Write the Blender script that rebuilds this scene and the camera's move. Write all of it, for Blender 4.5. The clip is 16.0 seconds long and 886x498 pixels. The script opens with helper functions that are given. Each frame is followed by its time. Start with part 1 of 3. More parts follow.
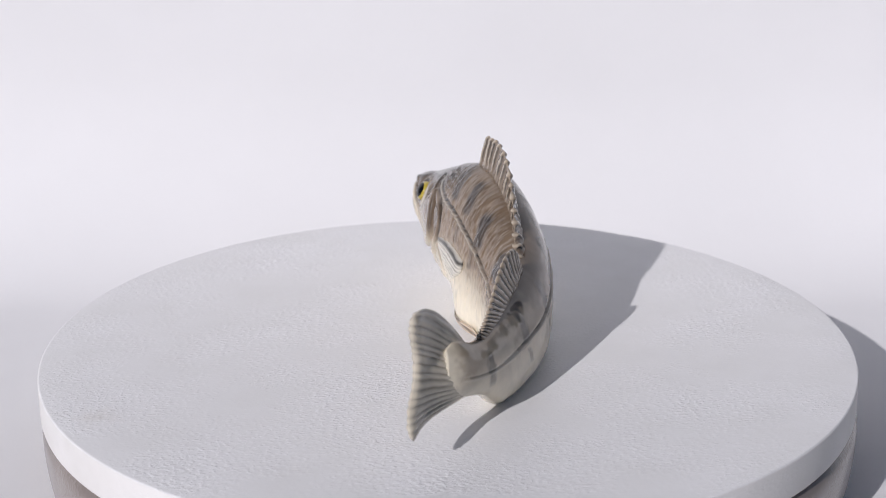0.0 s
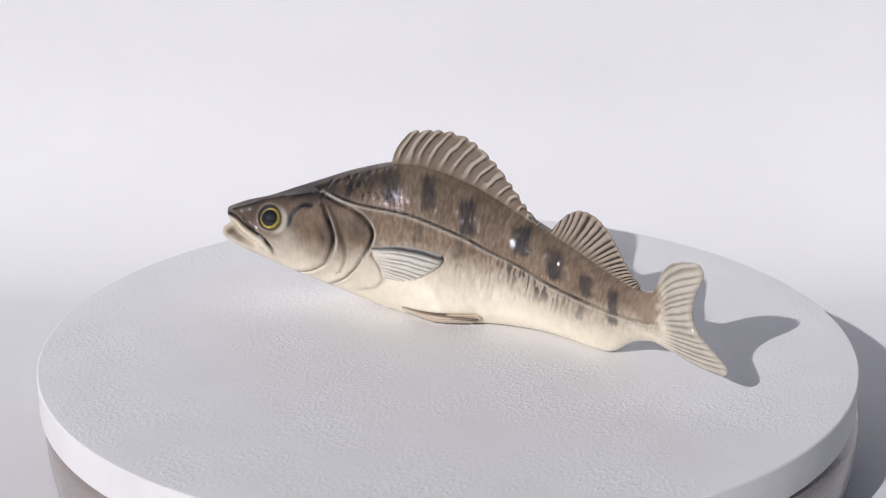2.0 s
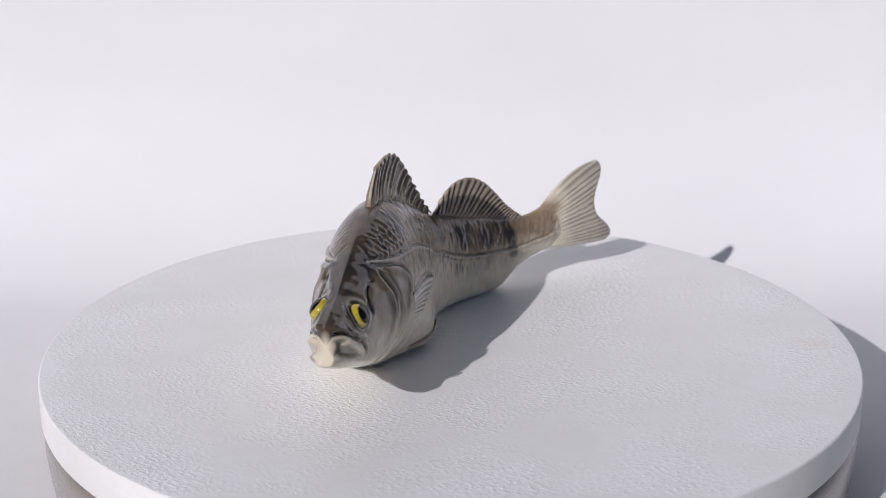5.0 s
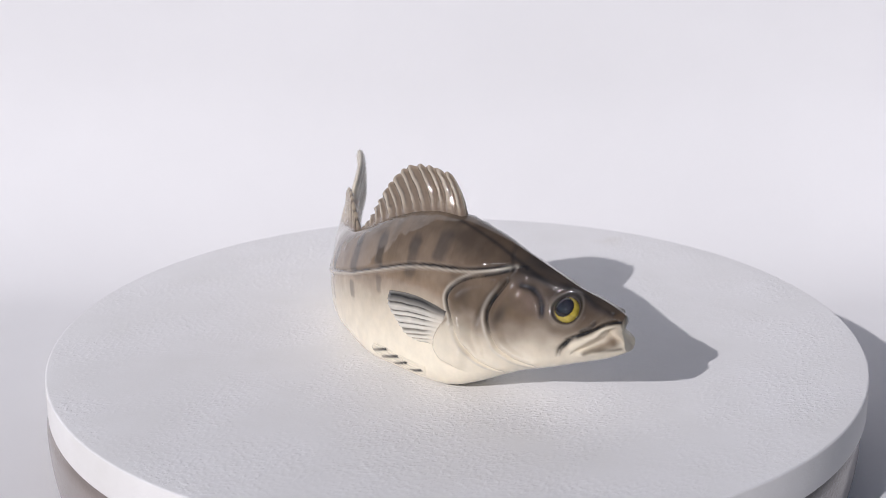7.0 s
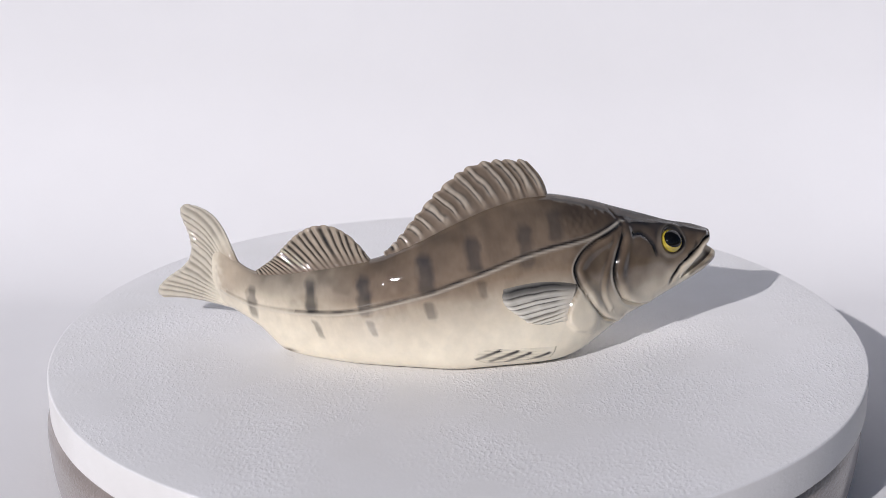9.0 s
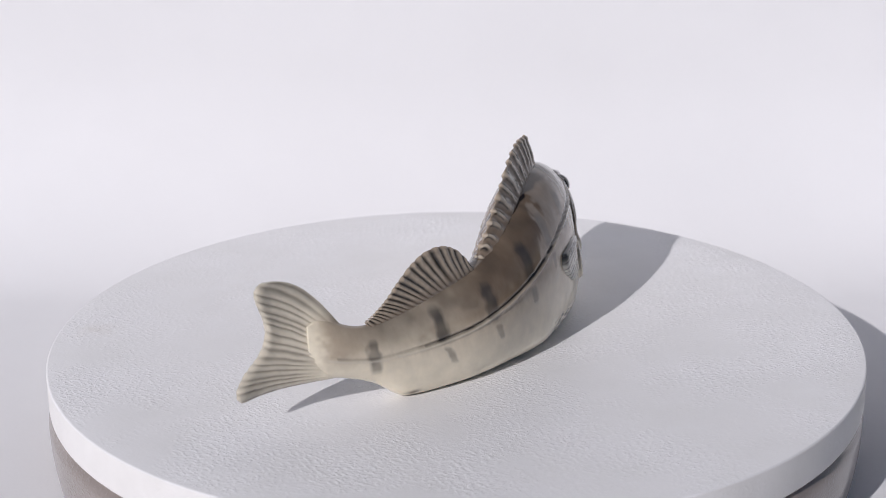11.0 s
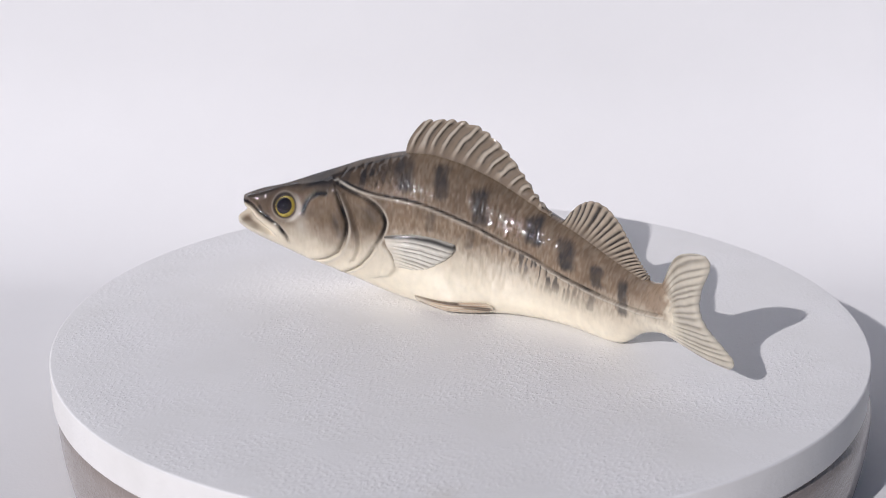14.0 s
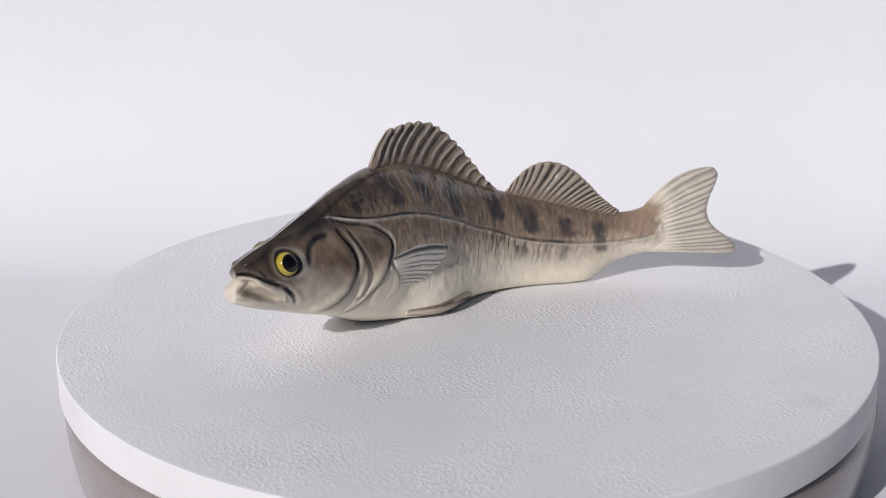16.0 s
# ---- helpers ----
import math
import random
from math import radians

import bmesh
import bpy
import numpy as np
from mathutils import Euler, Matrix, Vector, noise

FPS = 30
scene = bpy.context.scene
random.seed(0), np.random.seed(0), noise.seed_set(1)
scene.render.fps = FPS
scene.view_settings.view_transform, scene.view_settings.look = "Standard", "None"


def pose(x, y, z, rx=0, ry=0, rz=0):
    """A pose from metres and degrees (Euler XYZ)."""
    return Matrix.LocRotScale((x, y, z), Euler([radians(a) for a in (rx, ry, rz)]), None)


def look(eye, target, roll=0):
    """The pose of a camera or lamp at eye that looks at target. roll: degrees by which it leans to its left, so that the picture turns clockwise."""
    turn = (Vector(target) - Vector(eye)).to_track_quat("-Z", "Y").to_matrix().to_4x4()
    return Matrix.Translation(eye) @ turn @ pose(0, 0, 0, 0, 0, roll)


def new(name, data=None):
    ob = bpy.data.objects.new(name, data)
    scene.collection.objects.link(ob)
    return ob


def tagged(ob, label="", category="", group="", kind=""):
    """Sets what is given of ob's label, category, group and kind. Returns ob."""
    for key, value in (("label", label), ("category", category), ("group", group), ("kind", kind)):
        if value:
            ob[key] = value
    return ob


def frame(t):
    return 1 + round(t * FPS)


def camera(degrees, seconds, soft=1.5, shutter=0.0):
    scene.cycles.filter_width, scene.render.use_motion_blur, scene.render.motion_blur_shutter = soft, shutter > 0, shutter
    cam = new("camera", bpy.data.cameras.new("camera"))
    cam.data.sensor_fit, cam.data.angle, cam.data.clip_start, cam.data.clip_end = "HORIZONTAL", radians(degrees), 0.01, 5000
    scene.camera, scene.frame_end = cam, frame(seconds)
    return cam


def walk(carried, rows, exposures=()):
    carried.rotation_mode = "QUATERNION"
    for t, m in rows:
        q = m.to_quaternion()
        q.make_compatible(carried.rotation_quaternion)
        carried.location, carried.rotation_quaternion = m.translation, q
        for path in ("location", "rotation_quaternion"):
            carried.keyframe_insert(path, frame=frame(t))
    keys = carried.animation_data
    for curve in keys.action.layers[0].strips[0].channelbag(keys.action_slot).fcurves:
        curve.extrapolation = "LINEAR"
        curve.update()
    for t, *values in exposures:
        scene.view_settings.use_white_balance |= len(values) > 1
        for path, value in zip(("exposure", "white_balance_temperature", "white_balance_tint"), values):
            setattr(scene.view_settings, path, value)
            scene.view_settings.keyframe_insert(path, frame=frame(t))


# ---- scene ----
EXPOSURE = -0.59
KELVIN = 5630
TINT = 16
SUN_STRENGTH = 5.0
SKY_STRENGTH = 0.030
SWEEP_LEAN = 1.5
DISC_OFF = (0.00112, 0.00040)
# ---- camera and its way ----
FOV = 32.140
EYE = (0.0, -0.4486, 0.1793)
EYE_ROWS = [
    (0.0, -0.2113, -18.3985, -0.398),
    (0.5, -0.2649, -18.4133, -0.328),
    (1.0, -0.3212, -18.4728, -0.251),
    (1.5, -0.3592, -18.5527, -0.160),
    (2.0, -0.3315, -18.5924, -0.059),
    (2.5, -0.3238, -18.5805, 0.029),
    (3.0, -0.3332, -18.5196, 0.080),
    (3.5, -0.3220, -18.4264, 0.098),
    (4.0, -0.3127, -18.3500, 0.068),
    (6.5, -0.3649, -18.4530, -0.266),
    (7.0, -0.3929, -18.4937, -0.355),
    (7.5, -0.4570, -18.5228, -0.456),
    (8.0, -0.4579, -18.5424, -0.548),
    (8.5, -0.4093, -18.5489, -0.611),
    (9.0, -0.3713, -18.5754, -0.652),
    (9.5, -0.3653, -18.6219, -0.664),
    (10.0, -0.4058, -18.6649, -0.648),
    (12.5, -0.4577, -18.7942, -0.489),
    (13.0, -0.5181, -18.8526, -0.437),
    (13.5, -0.6497, -18.9218, -0.364),
    (14.0, -0.7833, -18.9854, -0.280),
    (14.5, -0.8776, -19.0608, -0.199),
    (15.0, -0.9376, -19.1212, -0.132),
    (15.5, -1.0115, -19.1853, -0.071),
    (16.0, -1.0423, -19.2478, -0.012),
]
TURN_START, TURN_RATE = 90.4, 29.837


def aim(eye, pan, tilt, roll):
    way = Vector((math.sin(pan) * math.cos(tilt), math.cos(pan) * math.cos(tilt), math.sin(tilt)))
    return look(eye, tuple(Vector(eye) + way), roll)


cam = camera(FOV, 16.0, soft=0.88, shutter=0.2)
cam.data.dof.use_dof = True
cam.data.dof.focus_distance = 0.45
cam.data.dof.aperture_fstop = 19.0
walk(cam, [(t, aim(EYE, radians(pan), radians(tilt), roll)) for t, pan, tilt, roll in EYE_ROWS],
     exposures=[(0.0, EXPOSURE, KELVIN, TINT), (16.0, EXPOSURE, KELVIN, TINT)])

# ---- world and sun ----
SUN_WAY = Vector((-0.505, -0.722, 0.472)).normalized()
world = bpy.data.worlds.new("sky")
scene.world = world
world.use_nodes = True
wn = world.node_tree
sky = wn.nodes.new("ShaderNodeTexSky")
sky.sky_type = "NISHITA"
sky.sun_disc = False
sky.dust_density, sky.ozone_density = 0.4, 3.0
sky.sun_elevation = math.asin(SUN_WAY.z)
sky.sun_rotation = math.atan2(SUN_WAY.x, SUN_WAY.y)
wn.links.new(sky.outputs[0], wn.nodes["Background"].inputs[0])
wn.nodes["Background"].inputs[1].default_value = SKY_STRENGTH
sun = new("sun", bpy.data.lights.new("sun", "SUN"))
sun.data.energy = SUN_STRENGTH
sun.data.angle = radians(0.6)
sun.data.color = (1.0, 0.905, 0.775)
sun.matrix_world = look(tuple(SUN_WAY * 2), (0, 0, 0))


# ---- materials ----
def material(name, colour=(0.8, 0.8, 0.8), rough=0.5, metal=0.0):
    m = bpy.data.materials.new(name)
    m.use_nodes = True
    b = m.node_tree.nodes["Principled BSDF"]
    b.inputs["Base Color"].default_value = (*colour, 1)
    b.inputs["Roughness"].default_value = rough
    b.inputs["Metallic"].default_value = metal
    return m, m.node_tree, b


def noise_node(nt, scale, detail=4.0, rough=0.55, stretch=None, distort=0.0):
    co = nt.nodes.new("ShaderNodeTexCoord")
    n = nt.nodes.new("ShaderNodeTexNoise")
    n.inputs["Scale"].default_value = scale
    n.inputs["Detail"].default_value = detail
    n.inputs["Roughness"].default_value = rough
    n.inputs["Distortion"].default_value = distort
    if stretch:
        mp = nt.nodes.new("ShaderNodeMapping")
        mp.inputs["Scale"].default_value = stretch
        nt.links.new(co.outputs["Object"], mp.inputs[0])
        nt.links.new(mp.outputs[0], n.inputs["Vector"])
    else:
        nt.links.new(co.outputs["Object"], n.inputs["Vector"])
    return n


def ramp(nt, source, lo, hi, a, b):
    r = nt.nodes.new("ShaderNodeValToRGB")
    r.color_ramp.elements[0].position, r.color_ramp.elements[1].position = lo, hi
    r.color_ramp.elements[0].color, r.color_ramp.elements[1].color = (*a, 1), (*b, 1)
    nt.links.new(source, r.inputs[0])
    return r.outputs[0]


def bump(nt, bsdf, height, strength, distance, after=None):
    b = nt.nodes.new("ShaderNodeBump")
    b.inputs["Strength"].default_value = strength
    b.inputs["Distance"].default_value = distance
    nt.links.new(height, b.inputs["Height"])
    if after:
        nt.links.new(after, b.inputs["Normal"])
    nt.links.new(b.outputs[0], bsdf.inputs["Normal"])
    return b.outputs[0]


def paper():
    m, nt, b = material("white_paper", (0.8, 0.8, 0.8), 0.85)
    n = noise_node(nt, 9.0, 5.0)
    nt.links.new(ramp(nt, n.outputs[0], 0.3, 0.7, (0.775, 0.77, 0.775), (0.81, 0.805, 0.81)), b.inputs["Base Color"])
    g = noise_node(nt, 900.0, 3.0)
    bump(nt, b, g.outputs[0], 0.12, 0.0004)
    return m


def stucco(name, light, dark, relief, rough=0.62):
    """Rolled wall paint: small raised dabs in patches, a few faint stains."""
    m, nt, b = material(name, light, rough)
    stain = noise_node(nt, 26.0, 5.0, 0.6)
    nt.links.new(ramp(nt, stain.outputs[0], 0.28, 0.62, dark, light), b.inputs["Base Color"])
    dab = noise_node(nt, 980.0, 2.0, 0.5, (1.0, 0.62, 1.0), 0.35)
    raised = ramp(nt, dab.outputs[0], 0.47, 0.76, (0, 0, 0), (1, 1, 1))
    where = noise_node(nt, 24.0, 3.0)
    mask = ramp(nt, where.outputs[0], 0.40, 0.66, (0.06, 0.06, 0.06), (1, 1, 1))
    mul = nt.nodes.new("ShaderNodeMath")
    mul.operation = "MULTIPLY"
    nt.links.new(raised, mul.inputs[0])
    nt.links.new(mask, mul.inputs[1])
    first = bump(nt, b, mul.outputs[0], relief, 0.0006)
    fine = noise_node(nt, 1500.0, 2.0)
    bump(nt, b, fine.outputs[0], 0.25, 0.00012, first)
    return m


def glaze(name, waves=0.09):
    """Painted porcelain under a clear gloss glaze; the painting is kept in the colour attribute."""
    m, nt, b = material(name, (0.8, 0.75, 0.65), 0.22)
    at = nt.nodes.new("ShaderNodeAttribute")
    at.attribute_name = "paint"
    n = noise_node(nt, 260.0, 5.0, 0.6)
    mot = ramp(nt, n.outputs[0], 0.3, 0.7, (0.93, 0.93, 0.93), (1.05, 1.045, 1.04))
    mix = nt.nodes.new("ShaderNodeMix")
    mix.data_type, mix.blend_type = "RGBA", "MULTIPLY"
    mix.inputs["Factor"].default_value = 1.0
    nt.links.new(at.outputs["Color"], mix.inputs["A"])
    nt.links.new(mot, mix.inputs["B"])
    nt.links.new(mix.outputs["Result"], b.inputs["Base Color"])
    b.inputs["Specular IOR Level"].default_value = 0.0
    b.inputs["Subsurface Weight"].default_value = 0.08
    b.inputs["Subsurface Radius"].default_value = (0.002, 0.0016, 0.0012)
    b.inputs["Coat Weight"].default_value = 1.0
    b.inputs["Coat Roughness"].default_value = 0.04
    b.inputs["Coat IOR"].default_value = 1.6
    w = noise_node(nt, 210.0 if waves > 0.2 else 130.0, 2.0, 0.5)
    out = bump(nt, b, w.outputs[0], waves, 0.0005)
    nt.links.new(out, b.inputs["Coat Normal"])
    return m


MAT_PAPER = paper()
# for the added ground, which stays out of view
MAT_GROUND, _nt, _b = material("grey_ground", (0.14, 0.135, 0.13), 0.8)
_r = noise_node(_nt, 14.0, 6.0)
_nt.links.new(ramp(_nt, _r.outputs[0], 0.3, 0.7, (0.10, 0.097, 0.093), (0.17, 0.165, 0.16)), _b.inputs["Base Color"])
MAT_DISC = stucco("white_stucco_paint", (0.85, 0.845, 0.845), (0.79, 0.785, 0.775), 0.40, 0.4)


def smudge(mat, x, y, size, colour, strength):
    """A faint round stain with a ragged edge, at one place on the surface."""
    nt = mat.node_tree
    b = nt.nodes["Principled BSDF"]
    before = b.inputs["Base Color"].links[0].from_socket
    co = nt.nodes.new("ShaderNodeTexCoord")
    ragged = noise_node(nt, 1.3 / size, 4.0, 0.6)
    d = nt.nodes.new("ShaderNodeVectorMath")
    d.operation = "DISTANCE"
    d.inputs[1].default_value = (x, y, 0.0)
    nt.links.new(co.outputs["Object"], d.inputs[0])
    add = nt.nodes.new("ShaderNodeMath")
    add.operation = "MULTIPLY_ADD"
    add.inputs[1].default_value = size * 1.6
    nt.links.new(ragged.outputs[0], add.inputs[0])
    nt.links.new(d.outputs["Value"], add.inputs[2])
    amount = ramp(nt, add.outputs[0], size * 0.6, size * 1.7, (strength,) * 3, (0, 0, 0))
    mix = nt.nodes.new("ShaderNodeMix")
    mix.data_type = "RGBA"
    mix.inputs["B"].default_value = (*colour, 1)
    nt.links.new(amount, mix.inputs["Factor"])
    nt.links.new(before, mix.inputs["A"])
    nt.links.new(mix.outputs["Result"], b.inputs["Base Color"])


smudge(MAT_DISC, -0.0546, 0.0986, 0.008, (0.62, 0.57, 0.48), 0.32)
MAT_EDGE = stucco("white_edge_paint", (0.80, 0.785, 0.77), (0.70, 0.685, 0.66), 0.18)
MAT_DRUM = stucco("warm_grey_paint", (0.29, 0.25, 0.228), (0.21, 0.178, 0.16), 0.6, 0.3)
_b = MAT_DRUM.node_tree.nodes["Principled BSDF"]
_b.inputs["Coat Weight"].default_value = 0.7
_b.inputs["Coat Roughness"].default_value = 0.16
MAT_FISH = glaze("glazed_porcelain")
MAT_FIN = glaze("glazed_porcelain_fin", 0.42)
MAT_IRIS, _nt, _b = material("yellow_glaze", (0.62, 0.47, 0.05), 0.1)
_r = noise_node(_nt, 700.0, 3.0)
_nt.links.new(ramp(_nt, _r.outputs[0], 0.3, 0.7, (0.33, 0.25, 0.022), (0.54, 0.43, 0.05)), _b.inputs["Base Color"])
_b.inputs["Coat Weight"].default_value = 1.0
MAT_PUPIL, _nt, _b = material("black_glaze", (0.004, 0.004, 0.004), 0.05)


# ---- mesh helpers ----
def mesh_part(name, verts, faces, mat, parent, label="", paint=None, smooth=True):
    me = bpy.data.meshes.new(name)
    me.from_pydata([tuple(v) for v in verts], [], [tuple(f) for f in faces])
    if smooth:
        me.polygons.foreach_set("use_smooth", np.ones(len(me.polygons), dtype=bool))
    if paint is not None:
        at = me.attributes.new("paint", "FLOAT_COLOR", "POINT")
        rgba = np.ones((len(verts), 4), dtype=np.float32)
        rgba[:, :3] = paint
        at.data.foreach_set("color", rgba.ravel())
    me.materials.append(mat)
    me.update()
    ob = new(name, me)
    ob.parent = parent
    if label:
        tagged(ob, label)
    return ob


def grid_faces(rows, cols, wrap=False):
    i, j = np.meshgrid(np.arange(rows - 1), np.arange(cols if wrap else cols - 1), indexing="ij")
    k = (j + 1) % cols
    return np.stack([i * cols + j, i * cols + k, (i + 1) * cols + k, (i + 1) * cols + j], -1).reshape(-1, 4)


def lathe(name, profile, mat, parent, label="", segments=256, centre=(0.0, 0.0)):
    """A turned solid from its profile of (radius, height), closed on the axis."""
    ang = np.linspace(0, 2 * np.pi, segments, endpoint=False)
    v = [(centre[0] + r * math.cos(a), centre[1] + r * math.sin(a), z) for r, z in profile for a in ang]
    f = [tuple(q) for q in grid_faces(len(profile), segments, True)]
    f.append(tuple(range(segments))[::-1])
    f.append(tuple((len(profile) - 1) * segments + i for i in range(segments)))
    ob = mesh_part(name, v, f, mat, parent, label)
    bm = bmesh.new()
    bm.from_mesh(ob.data)
    bmesh.ops.recalc_face_normals(bm, faces=bm.faces)
    bm.to_mesh(ob.data)
    bm.free()
    ob.data.polygons.foreach_set("use_smooth", np.ones(len(ob.data.polygons), dtype=bool))
    return ob


def rounded(r, top, bottom, edge):
    """Profile of a plate with rounded edges, from the top's middle to the bottom's."""
    pts = [(r * k, top) for k in (0.3, 0.7, 0.9)]
    pts += [(r - edge + edge * math.sin(a), top - edge + edge * math.cos(a)) for a in np.linspace(0, math.pi / 2, 7)]
    pts += [(r - edge + edge * math.cos(a), bottom + edge - edge * math.sin(a)) for a in np.linspace(0, math.pi / 2, 7)]
    return pts + [(r * k, bottom) for k in (0.9, 0.7, 0.3)]


# ---- the setting: a white paper sweep ----
FLOOR_Z, SWEEP_Y, SWEEP_R, WALL_TOP = -0.0352, 0.12, 0.08, 0.5


def build_backdrop():
    prof = [(-0.34, FLOOR_Z), (-0.2, FLOOR_Z), (0.0, FLOOR_Z), (SWEEP_Y, FLOOR_Z)]
    prof += [(SWEEP_Y + SWEEP_R * math.sin(a), FLOOR_Z + SWEEP_R * (1 - math.cos(a))) for a in np.linspace(0.05, SWEEP_LEAN, 30)]
    y1, z1 = prof[-1]
    for k in (0.3, 1.0):
        prof.append((y1 + (WALL_TOP - z1) * k / math.tan(SWEEP_LEAN), z1 + (WALL_TOP - z1) * k))
    xs = np.linspace(-0.5, 0.5, 14)
    thick = 0.0012
    pts = []
    n = len(prof)
    lower = []
    for i, (y, z) in enumerate(prof):
        ya, za = prof[max(i - 1, 0)]
        yb, zb = prof[min(i + 1, n - 1)]
        d = math.hypot(yb - ya, zb - za)
        lower.append((y + thick * (zb - za) / d, z - thick * (yb - ya) / d))
    for line in (prof, lower):
        for y, z in line:
            for x in xs:
                pts.append((x, y, z))
    c = len(xs)
    top = grid_faces(n, c)
    f = [tuple(q) for q in top] + [tuple(reversed([k + n * c for k in q])) for q in top]
    for i in range(n - 1):
        for j in (0, c - 1):
            f.append((i * c + j, (i + 1) * c + j, (i + 1 + n) * c + j, (i + n) * c + j))
    for j in range(c - 1):
        for i in (0, n - 1):
            f.append((i * c + j, i * c + j + 1, (i + n) * c + j + 1, (i + n) * c + j))
    ob = mesh_part("backdrop", pts, f, MAT_PAPER, None)
    tagged(ob, "seamless sheet of white paper curving up behind the turntable", "backdrop", kind="structure")


build_backdrop()


def build_ground():
    # unseen dark plane, added to lower the bounce light and darken reflections
    bm = bmesh.new()
    bmesh.ops.create_grid(bm, x_segments=8, y_segments=8, size=1.6)
    me = bpy.data.meshes.new("ground")
    bm.to_mesh(me)
    bm.free()
    me.materials.append(MAT_GROUND)
    ob = new("ground", me)
    ob.location.z = FLOOR_Z - 0.006
    tagged(ob, "unseen grey ground added under the sheet of paper to cut bounce light", "ground", kind="structure")


build_ground()

# ---- turntable ----
DISC_R, DISC_T = 0.1252, 0.0112


def build_turntable():
    base = new("turntable")
    tagged(base, "round white display turntable with a stucco-painted disc on top", "turntable")
    wall = [(0.04, -DISC_T), (0.10, -DISC_T), (0.1206, -DISC_T)]
    wall += [(0.1206 + 0.0046 * math.sin(a), -DISC_T - 0.0052 + 0.0052 * math.cos(a)) for a in np.linspace(0.1, math.pi / 2, 10)]
    wall += [(0.1252 - 0.0022 * k * k, -DISC_T - 0.0052 - 0.0188 * k) for k in np.linspace(0.15, 1, 8)] + [(0.10, FLOOR_Z), (0.04, FLOOR_Z)]
    drum = lathe("drum", wall, MAT_DRUM, base, "warm grey rough drum with a rounded upper edge")
    disc = lathe("disc", rounded(DISC_R, 0.0, -DISC_T, 0.0007), MAT_DISC, base, "white disc with rough rolled paint", 320, DISC_OFF)
    disc.data.materials.append(MAT_EDGE)
    for p in disc.data.polygons:
        if abs(p.normal.z) < 0.6:
            p.material_index = 1
    return base, drum, disc


# ---- the porcelain fish, in millimetres in its own space: x to the head, y to its left ----
def knots(x, pairs, blur=0.0):
    a = np.array(sorted(pairs), float)
    if not blur:
        return np.interp(x, a[:, 0], a[:, 1])
    k = np.linspace(-2.5, 2.5, 21)
    wgt = np.exp(-k * k / 2)
    wgt /= wgt.sum()
    return sum(g * np.interp(x + d * blur, a[:, 0], a[:, 1]) for d, g in zip(k, wgt))


MID = [(84, 10.2), (80, 8.6), (65, 2.6), (46, -4.9), (30, -10.8), (20, -14.3), (10, -17.2), (0, -19.8), (-10, -21.2),
       (-20, -21.3), (-30, -19.3), (-40, -15.8), (-50, -12), (-60, -7.5), (-70, -1.2), (-80, 5.0), (-85, 7.4), (-90, 8.8), (-96, 9.6), (-100, 10.0)]
TOP = [(82, 32.2), (80, 32.7), (76, 33.9), (72, 35.1), (66, 36.6), (58, 39.8), (48, 43.6), (42, 46), (34, 48.3), (29, 49.5), (20, 49.5),
       (10, 47), (0, 43), (-10, 38), (-20, 33.5), (-24, 32.2), (-30, 30.6), (-40, 27.9), (-50, 25.4), (-59, 23.7),
       (-63, 24.2), (-66, 25.7), (-69, 27.8), (-71.5, 28.8), (-73.5, 27.5), (-76, 25)]
BOT = [(82, 22.6), (80, 21.5), (77, 20.0), (73, 18.2), (64, 14.6), (59, 12.5), (51, 9.6), (44, 6.2), (39, 3.6), (34, 1.5), (30, 0.4), (26, 0), (-44, 0), (-50, .4),
       (-53, 2.5), (-57, 6), (-62, 8.5), (-67, 10.2), (-70, 10.9), (-73, 11.8), (-76, 13)]
WID = [(81, 3.6), (79, 4.3), (75, 5.5), (70, 6.6), (65, 7.5), (60, 8.8), (50, 11.2), (40, 13.0), (30, 14.2), (20, 14.2),
       (10, 13.4), (0, 12.2), (-10, 10.8), (-20, 9.4), (-30, 8.0), (-40, 6.6), (-50, 5.3), (-60, 4.1), (-67, 3.5),
       (-70, 3.1), (-72, 2.5), (-73.3, 1.6), (-74.3, 0.5), (-76, 0.2)]
LOW = [(80, 3.2), (60, 3.3), (45, 2.7), (32, 2.8), (20, 3.2), (-45, 3.0), (-55, 2.2), (-80, 2)]
PEAK = [(80, 1.15), (66, 1.8), (50, 1.4), (35, 1.1), (20, 1.0), (-80, 1.0)]
LEAN = [(80, 0), (50, 0), (40, -3), (33, -4.5), (20, -3.5), (8, 0), (0, 1.5), (-10, 1.2), (-30, 0), (-80, 0)]


def mid(x):
    return knots(x, MID, 3.0)


def slope(x):
    return (mid(x + 1) - mid(x - 1)) / 2


def measures(x):
    zt, zb = knots(x, TOP, 1.5), knots(x, BOT, 1.0)
    return zt, zb, zb + 0.44 * (zt - zb), knots(x, WID, 2.0), knots(x, LOW, 3.0)


def lean(x, z, side):
    """The foot stands a little to one side of the back, and spreads under the pelvic fins."""
    zt, zb, zm, w, n = measures(x)
    low = np.clip((zm - z) / np.maximum(zm - zb, 0.1), 0, 1)
    spread = np.where(side > 0, 6.0 * np.exp(-((x - 13) / 12) ** 2), -4.4 * np.exp(-((x - 1) / 13) ** 2))
    return knots(x, LEAN, 4.0) * low + spread * low ** 1.4


